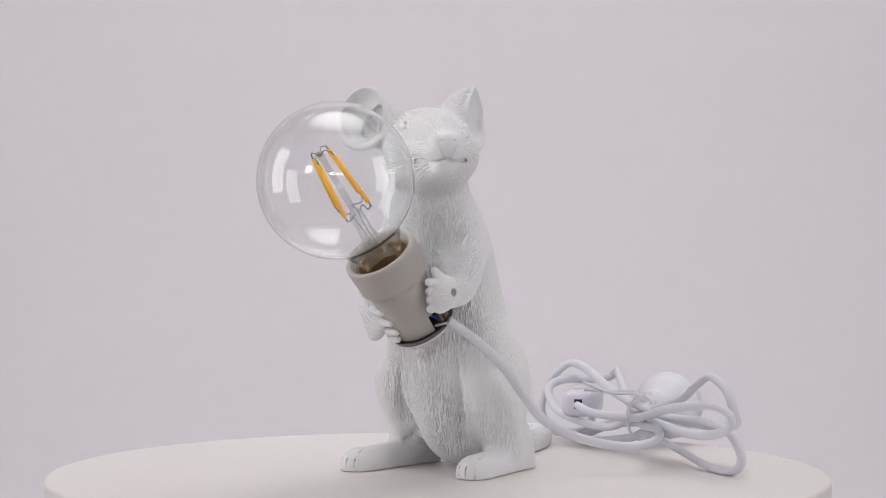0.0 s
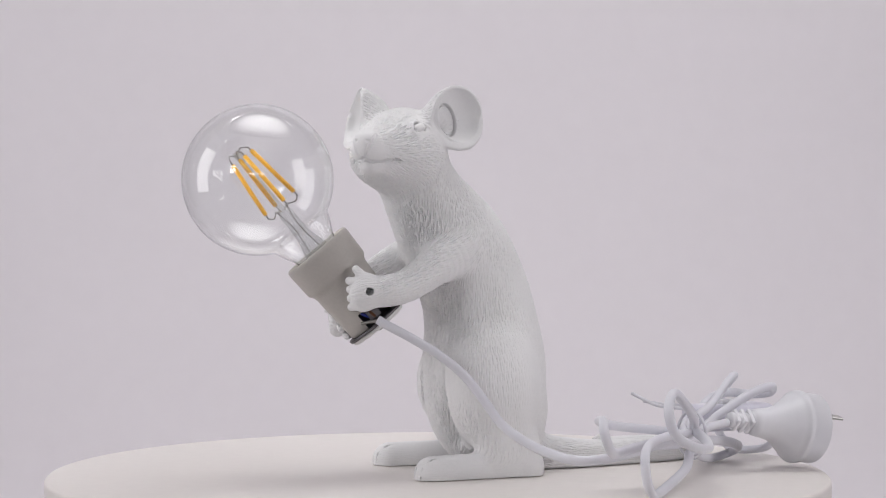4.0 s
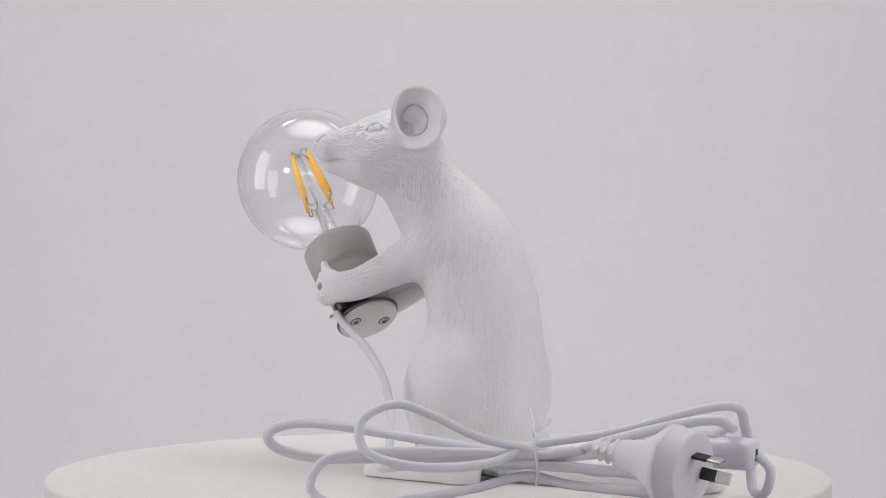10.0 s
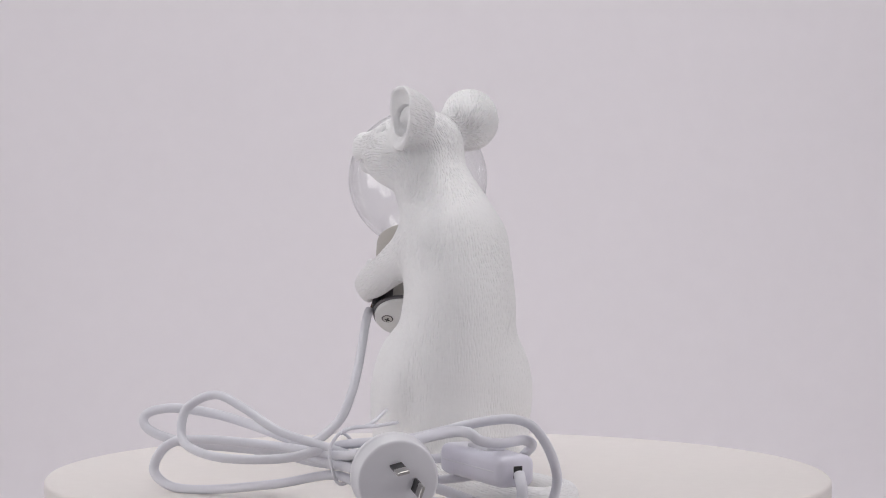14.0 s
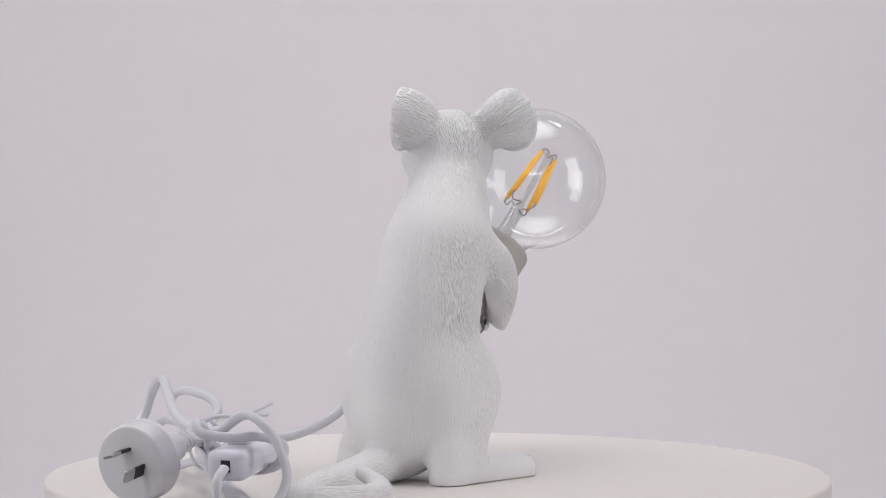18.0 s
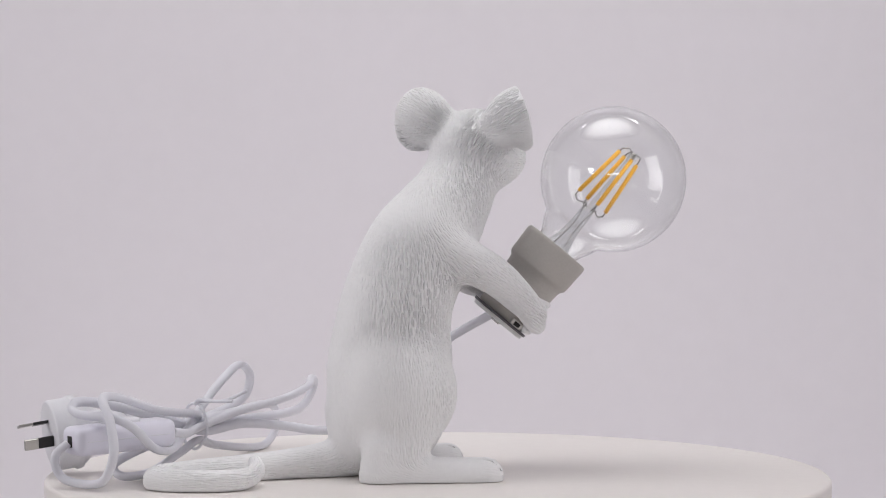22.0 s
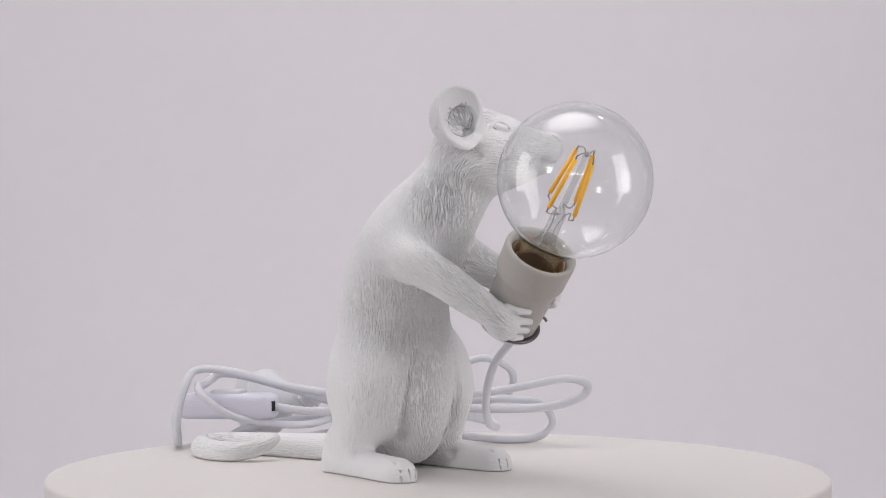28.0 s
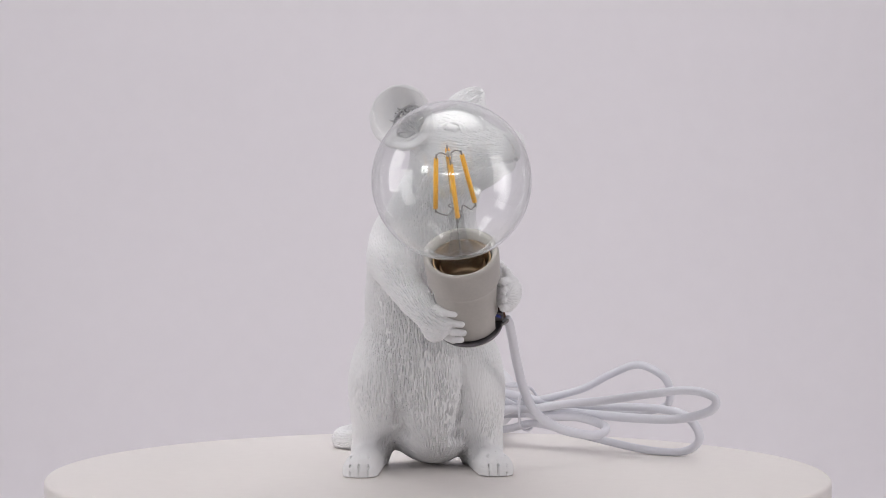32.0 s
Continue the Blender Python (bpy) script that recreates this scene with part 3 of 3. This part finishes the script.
def coat(p, n):
    """How deep the strokes are cut: most on breast, belly, throat and cheeks, least low on the back and on the haunches."""
    front = np.clip(0.78 + 0.5 * n[:, 0], 0.45, 1.25)
    worn = np.array([noise.noise(Vector(x) * 0.03) for x in p])
    low_back = 1 - 0.62 * np.clip((128 - p[:, 2]) / 30, 0, 1) * np.clip(-n[:, 0] * 2 - 0.2, 0, 1)
    a = (p - HEAD_O) @ HEAD_F
    on_head = p[:, 2] > 165
    muzzle = np.where(on_head, np.clip((43 - a) / 10, 0.0, 1.0), 1.0) * np.where(on_head & (p[:, 2] < 187) & (a > 30), 0.6, 1.0)
    b = (p - HEAD_O) @ HEAD_L
    muzzle *= np.where((p[:, 2] > 162) & (a > 4) & (n[:, 2] < -0.35), 0.7, 1.0) * np.where(on_head & (a > 12) & (np.abs(b) < 9) & (n[:, 2] > 0.2), 0.7, 1.0)
    for m in MARKS[:1] + MARKS[EYE_STEP:EYE_STEP + 1]:
        muzzle *= np.clip((np.linalg.norm(p - (np.array(m[1]) + np.array(m[2])) / 2, axis=1) - 6.5) / 3, 0, 1)
    haunch = 1 - 0.5 * np.clip((np.abs(p[:, 1] + 9) - 22) / 8, 0, 1) * np.clip((88 - p[:, 2]) / 16, 0, 1)
    return front * low_back * haunch * muzzle * np.clip(1 + 1.5 * worn, 0.2, 1.35)


def fur(v, q):
    """Cuts short strokes along the lie of the fur."""
    from mathutils import kdtree
    g = normals(v, q)
    rng = np.random.default_rng(7)
    pick = rng.choice(len(v), 70000, replace=False)
    flow, depth = fur_flow(v[pick])
    wob = rng.normal(0, 0.06, (len(pick), 3))
    n = g[pick]
    flow = flow / np.maximum(np.linalg.norm(flow, axis=1), 1e-9)[:, None] + wob
    flow -= n * (flow * n).sum(1)[:, None]
    size = np.linalg.norm(flow, axis=1)
    flow /= np.maximum(size, 1e-9)[:, None]
    tree = kdtree.KDTree(len(v))
    for i, p in enumerate(v):
        tree.insert(p, i)
    tree.balance()
    cut, ridge, taken = np.zeros(len(v)), np.zeros(len(v)), np.zeros(len(v))
    on_head = v[pick][:, 2] > 178
    length = rng.uniform(2.0, 3.7, len(pick)) * np.where(v[pick][:, 0] < -60, 1.5, 1.0)
    deep = rng.uniform(0.9, 2.0, len(pick)) * depth * coat(v[pick], n) * np.where(on_head, 1.25, 1.0)
    wide, apart = np.where(on_head, 0.28, 0.29), np.where(on_head, 0.85, 1.08)
    bend = rng.normal(0, 0.07, len(pick))
    for k, i in enumerate(pick):
        if deep[k] < 0.06 or taken[i] > 0.4 or size[k] < 0.25 or v[i][2] < 2.5:
            continue
        near = np.array([j for _, j, _ in tree.find_range(v[i], length[k] + 0.8)])
        near = near[g[near] @ n[k] > 0.35]
        r = v[near] - v[i]
        a = r @ flow[k]
        side = np.cross(n[k], flow[k])
        b = r @ side + bend[k] * a * a / length[k]
        t = np.clip(a / length[k], -1, 1)
        long = 1 - t * t
        cut[near] = np.maximum(cut[near], deep[k] * long * np.exp(-(b / wide[k]) ** 2))
        ridge[near] = np.maximum(ridge[near], 0.12 * deep[k] * long * np.exp(-((np.abs(b) - 0.65) / 0.35) ** 2))
        taken[near] = np.maximum(taken[near], (1 - 0.45 * t * t) * (np.abs(a) < length[k] + 0.7) * np.exp(-(b / apart[k]) ** 2))
    return v + g * (ridge - cut)[:, None]


def figurine(parent):
    v, q = surface()
    v = settle(v, q, 2)
    v, q = finer(v, q)
    v = settle(v, q)
    v = fur(v, q)
    c, s = math.cos(AZ), math.sin(AZ)
    v = v * MM
    v = np.stack([c * v[:, 0] - s * v[:, 1], s * v[:, 0] + c * v[:, 1], v[:, 2]], 1)
    me = bpy.data.meshes.new("figurine")
    me.vertices.add(len(v))
    me.vertices.foreach_set("co", v.ravel())
    me.loops.add(q.size)
    me.loops.foreach_set("vertex_index", q.ravel().astype(np.int32))
    me.polygons.add(len(q))
    me.polygons.foreach_set("loop_start", np.arange(0, q.size, 4, dtype=np.int32))
    me.polygons.foreach_set("use_smooth", np.ones(len(q), bool))
    me.update(calc_edges=True)
    me.validate()
    me.materials.append(RESIN)
    ob = new("figurine", me)
    ob.parent = parent
    return tagged(ob, "white resin mouse with carved fur, sitting upright")


# ---- the lamp holder and bulb ----
BASE = Vector((37.6, 21.5, 87))
UP = Vector((0.636, -0.048, 0.770)).normalized()
FOOT = 2.4                  # how far the holder's foot lies up its axis


def along(d, x=0.0, y=0.0):
    """A place by the holder's axis: distance from its base, then across (x near upright, y to the side)."""
    return BASE + frame_along(UP) @ Vector((x, y, d))


def holder(parent):
    wall = [(3.2, 4), (3.2, 15.6), (3.9, 16.2), (13, 16.8), (24, 17.4), (31, 17.7), (33.5, 17.9), (35.2, 18.5), (36.4, 19.5), (37.2, 20.0), (38.2, 20.3), (46, 20.6), (53, 20.9), (54.8, 20.7), (55.6, 20.0), (55.6, 18.6), (54.8, 17.8), (53.5, 17.4), (40, 16.6), (30, 15.5), (30, 3)]
    bm = lathe(wall, BASE, UP, steps=72)
    # a gap at the foot of the wall, where the cord enters
    m = frame_along(UP)
    back = (TURN @ m).inverted()
    gap = []
    for f in bm.faces:
        c = back @ (f.calc_center_median() / MM - TURN @ BASE)
        a = math.degrees(math.atan2(c.y, c.x)) % 360
        if c.z < 14 and math.hypot(c.x, c.y) > 6 and 252 < a < 340:
            gap.append(f)
    bmesh.ops.delete(bm, geom=gap, context="FACES")
    ob = part("socket", bm, PORCELAIN, parent, "grey unglazed porcelain lamp socket")
    # dark cylinder added to stand for the shade inside the gap
    part("socket_shade", lathe([(0.9, 0), (0.9, 12.2), (12.5, 12.2), (12.5, 15.4), (13.2, 15.4), (13.2, 0)], BASE + UP * FOOT, UP, steps=48), DARKSTEEL, ob, "dark filler for the socket's shaded inside")
    part("cover_plate", lathe([(-3.2, 0), (-3.2, 16.4), (-2.7, 17.4), (-0.6, 17.6), (-0.2, 17.2), (-0.2, 0)], BASE + UP * FOOT, UP, steps=64), COVER, ob, "white round cover plate")
    part("rim_ring", lathe([(-0.9, 15.5), (-0.9, 18.5), (0.7, 18.9), (0.72, 17.0), (0.3, 15.5), (0.3, 0)], BASE + UP * FOOT, UP, steps=64), DARKSTEEL, ob, "dark metal ring")
    for s in (1, -1):
        c = along(FOOT - 3.2, 0.5, 9.8 * s)
        part("screw", lathe([(-0.9, 0.0), (-0.9, 0.4), (-0.8, 2.2), (0, 2.8), (0.4, 2.8)], c, UP, steps=24), STEEL, ob, "steel cross-head screw")
        # dark ring and black cross bars paint the shade of the screw's recesses
        part("countersink_shade", lathe([(-0.1, 2.6), (-0.12, 3.5), (0.3, 3.6), (0.5, 2.6)], c, UP, steps=24), DARKSTEEL, ob)
        slot_shade = bmesh.new()
        for a in (0.4, 0.4 + math.pi / 2):
            block(along(FOOT - 4.12, 0.5, 9.8 * s), UP, frame_along(UP) @ Vector((math.cos(a), math.sin(a), 0)), (3.4, 0.9, 0.3), 0, bm=slot_shade)
        part("screw_slot_shade", slot_shade, BLACK, ob, smooth=False)
    part("brass_shell", lathe([(31, 0), (31, 14.2), (50, 14.6), (51, 15.4), (51, 16.2), (30.6, 15.2)], BASE, UP, steps=48), BRASS, ob, "brass screw shell inside")
    # wires at the side where the cord enters
    wires = [("blue_wire", BLUE, [(43, 39.5, 92.5), (47.5, 37.5, 93.6), (50, 34, 95), (50.5, 30, 96)]), ("brown_wire", BROWN, [(42, 41, 93), (45, 40, 96), (44, 37, 99)]),
             ("earth_wire", WIRE, [(40, 43, 91), (46, 42, 90), (50, 40, 89)])]
    for name, mat, pts in wires:
        part(name, tube(spline(pts, 6), 0.9, 8), mat, ob)
    part("terminal", block((43, 38, 95), UP, (0, 1, 0), (5, 7, 6), 0.6), DARKSTEEL, ob, "dark metal terminal clamp", smooth=False)
    # steel strap across the foot; a dark block paints the shade in its slot
    round_it = frame_along(UP) @ Vector((0.86, 0.51, 0))
    part("strap", block(along(FOOT + 2.6, -8.9, 15.0), UP, round_it, (9, 1.4, 4.0), 0.4, 2), STEEL, ob, "bent steel strap", smooth=False)
    part("slot_shade", block(along(FOOT + 2.6, -9.25, 15.6), UP, round_it, (4.6, 0.8, 2.4), 0.2, 1), HOLE_SHADE, ob, smooth=False)
    return ob


def bulb(parent):
    C, R = 106.8, 42.9
    outer = [(46, 11.5), (50, 12.2), (55, 13.2), (59, 14.6), (62.0, 16.6)]
    a0 = math.asin(19.5 / R)
    for k in range(41):
        a = a0 + (math.pi - a0) * k / 40
        outer.append((C - R * math.cos(a), R * math.sin(a) if k < 40 else 0.0))
    wall = 0.55
    inner = [(d + (wall if r < 1e-6 else 0) * -1, r) for d, r in outer]
    inner = [(C + (d - C) * (1 - wall / R) if d > 63 else d, max(r - wall, 0) if d <= 63 else r * (1 - wall / R)) for d, r in outer]
    bm = lathe(outer + inner[::-1] + outer[:1], BASE, UP, steps=96)
    bmesh.ops.remove_doubles(bm, verts=bm.verts, dist=1e-7)
    bmesh.ops.recalc_face_normals(bm, faces=bm.faces)
    body = part("light_bulb", bm, GLASS, parent, "clear round glass globe bulb")
    body.visible_shadow = False
    part("screw_cap", lathe([(33, 0), (33, 10), (35, 12.6), (44, 12.9), (46.5, 12.6), (47, 11.9), (45, 11.0)], BASE, UP, steps=48), CAP, body, "nickel-brass screw cap")
    flare = [(48, 9.0), (56, 7.4), (64, 5.0), (74, 4.0), (82, 4.2), (84.5, 3.0), (86, 1.9), (100, 1.7), (121, 1.7), (123.5, 2.2), (125, 1.6), (125.6, 0)]
    stem = part("glass_stem", lathe(flare, BASE, UP, steps=32), STEMGLASS, body, "clear glass mount")
    stem.visible_shadow = False
    for k in range(4):
        a = math.pi / 2 * k + 0.25
        ca, sa = math.cos(a), math.sin(a)
        lo, hi = along(87.5, 1.2 + 10.8 * ca, 10.8 * sa), along(123.2, 1.2 + 6.8 * ca, 6.8 * sa)
        w = hi - lo
        fil = part("filament", tube([lo + w * 0.03, lo + w * 0.035, lo + w * 0.965, lo + w * 0.97], [0.5, 1.28, 1.28, 0.5], 12), PHOSPHOR, body, "orange-yellow filament stick")
        part("end_wire", tube([lo - w * 0.06, lo + w * 0.04], 0.45, 6), WIRE, fil)
        part("end_wire", tube([lo + w * 0.96, lo + w * 1.05], 0.45, 6), WIRE, fil)
        b = a + 0.6
        arm = [lo - w * 0.03, along(84.0, 1 + 8.2 * ca, 8.2 * sa), along(86.0, 5.6 * math.cos(b), 5.6 * math.sin(b)), along(84, 3.4 * ca, 3.4 * sa)]
        part("support_wire", tube(spline(arm, 6), 0.36, 6), WIRE, body)
        if k % 2 == 0:
            part("lead_wire", tube(spline([arm[-1], along(72, 1.8 * ca, 1.8 * sa), along(52, 4 * ca, 4 * sa)], 6), 0.26, 6), WIRE, body)
        part("support_wire", tube(spline([hi + w * 0.02, along(126.8, 4.2 * ca, 4.2 * sa), along(125, 1.2 * ca, 1.2 * sa)], 6), 0.3, 6), WIRE, body)
    part("bead", lathe([(123.5, 0), (123.8, 1.0), (125, 1.4), (126.4, 1.0), (126.8, 0)], BASE, UP, steps=16), STEEL, body)
    return body


def table_lamp():
    thing = new("table_lamp")
    tagged(thing, "white mouse-shaped table lamp holding a bare globe bulb", "lamp")
    figurine(thing)
    holder(thing)
    bulb(thing)
    return thing


# ---- the power cord ----
TIE = Vector((-139, 45, 24))


def power_cord():
    thing = new("power_cord")
    tagged(thing, "white power cord in a tied coil with plug and switch", "power cord")
    T = TIE
    def at(x, y, z):
        return T + Vector((x, y, z))
    first = [(41, 42, 91.5), (36, 43.2, 88.4), (21.5, 44, 80.5), (6.7, 44.6, 71.3), (-7, 46, 60), (-17.5, 49, 46.5), (-28, 55.5, 32), (-44, 70, 21), (-62, 89, 16), (-84, 95, 18.5), (-110, 77, 22), at(4, 3, -3),
             (-166, 14, 34), (-192, -10, 43), (-206, -22, 45), (-208, -29, 41), (-200, -39, 39), (-186, -51, 39), (-174, -53, 33), (-163, -34, 20), (-152, 10, 15), at(-2, -2, 3),
             (-131, 78, 37), (-120, 98, 48), (-110, 115, 54.5), (-103, 131, 47), (-106, 134, 34), (-117, 128, 27), (-131, 108, 23), (-139, 75, 24), at(1, 0, 7),
             (-160, 8, 37), (-182, -30, 48), (-191, -50, 49), (-187, -61, 38), (-185, -67, 20), (-191, -63, 5.5), (-203, -56, 3.4), (-214, -50, 7), (-217, -49.5, 18), (-210, -48, 25)]
    second = [(-153, -14, 27), (-144, 6, 24), at(3, -4, 0), (-112, 72, 30), (-84, 96, 35), (-68, 120, 40), (-64, 145, 43), (-61, 160, 39), (-64, 158, 31), (-72, 138, 25), (-88, 108, 24), (-118, 72, 24), at(-3, 2, -3),
              (-160, 20, 18), (-176, -4, 14), (-186, -22, 9), (-180, -30, 4), (-165, -10, 4), (-148, 30, 10), at(2, 5, -9), (-126, 80, 9), (-104, 118, 3.0), (-92, 142, 3.2), (-86, 152, 12), (-87, 144, 25), (-96, 124, 29), (-116, 84, 28), at(-4, 1, 2), (-152, 38, 28), (-163, 33.5, 29.5)]
    part("cable", tube(spline(first, 10), 2.8, 14, flat=0.85), CABLE, thing, "white round cable")
    part("cable", tube(spline(second, 10), 2.8, 14, flat=0.85), CABLE, thing, "white round cable")
    # plug
    n = Vector((-0.94, -0.27, -0.13)).normalized()
    F = Vector((-222, 11, 22.8))
    up = Vector((0.2, -0.69, 0.69))
    body = [(-59, 0), (-59, 4.0), (-58, 4.6), (-44, 5.2), (-43.5, 7.4), (-40, 8.2), (-36, 8.6), (-31, 9.8), (-26, 12.4), (-21.5, 15.8), (-18, 18.6), (-16, 19.8), (-15.4, 20.9), (-14.4, 21.3), (-12.6, 21.3), (-11.8, 20.9), (-11.5, 20.4), (-1.2, 20.3), (-0.3, 19.7), (0, 18.8), (0, 0.0)]
    plug = part("plug", lathe(body, F, n, up, steps=64), PLUGPVC, thing, "white moulded three-way angled mains plug")
    rib = bmesh.new()
    for k in range(3):
        block(F - n * (46 + 4.6 * k), n, up, (10.8 - 0.6 * k, 10.8 - 0.6 * k, 2.6), 0.9, 2, bm=rib)
    part("strain_relief", rib, PLUGPVC, plug, "ribbed strain relief", smooth=False)
    m = frame_along(n, up)
    for s in (1, -1):
        c = F + m @ Vector((4.4, 6.85 * s, 0))
        tilt = m @ Vector((1, 0.577 * -s, 0))
        part("pin_sleeve", block(c + n * 4.5, n, tilt, (6.3, 1.6, 9.0), 0.25, 1), BLACK, plug, "black insulated pin root", smooth=False)
        part("pin", block(c + n * 13.0, n, tilt, (6.3, 1.6, 8.2), 0.35, 2), STEEL, plug, "flat steel pin", smooth=False)
    # switch
    a, b = Vector((-210, -48, 25.5)), Vector((-154, -14.5, 27.5))
    ax = (b - a).normalized()
    mid = (a + b) / 2
    sw = part("switch", block(mid, ax, (0, 0, 1), (16, 21, 63), 4.5, 4), SWITCHPVC, thing, "pale lilac-white inline rocker switch")
    top = frame_along(ax) @ Vector((1, 0, 0))
    part("rocker", block(mid + top * 8.2, ax, (top + ax * 0.12), (4.2, 11, 21), 1.4, 3), PLUGPVC, sw)
    # dark plates on both ends paint the shade in the cable openings
    for end in (-1, 1):
        part("cable_entry_shade", block(mid + ax * 31.3 * end, ax, (0, 0, 1), (6.4, 5.2, 0.6), 0.2, 1), HOLE_SHADE, sw, "dark plate for the shaded cable entry", smooth=False)
    part("seam", block(mid, ax, (0, 0, 1), (0.5, 21.3, 52), 0.1, 1), CABLE, sw, smooth=False)
    # twist tie
    d = Vector((-0.62, -0.78, 0.05)).normalized()
    m = frame_along(d)
    ring = [T + m @ Vector((13.5 * math.cos(k * math.pi / 12), 9.0 * math.sin(k * math.pi / 12), 0.6 * math.sin(k))) for k in range(25)]
    top = T + m @ Vector((13, 0, 0))
    tie = part("twist_tie", tube(ring, 0.9, 8), CABLE, thing, "thin white twist tie")
    part("tie_end", tube(spline([top, top + Vector((5, -3, 2)), Vector((-122, 32, 40)), Vector((-109, 23.5, 46.5))], 6), 1.0, 8), CABLE, tie)
    part("tie_end", tube(spline([top, top + Vector((2, -6, 3)), Vector((-128, 28, 40)), Vector((-118, 17, 41))], 6), 1.0, 8), CABLE, tie)
    return thing


def motions():
    """The platter turns steadily clockwise and carries what stands on it."""
    rows = [(k * 0.5, pose(0, 0, 0, 0, 0, -RATE * k * 0.5)) for k in range(65)]
    for ob in (platter, lamp, cord):
        walk(ob, rows)


studio()
softbox()
plinth()
table, platter = turntable()
lamp = table_lamp()
cord = power_cord()
motions()
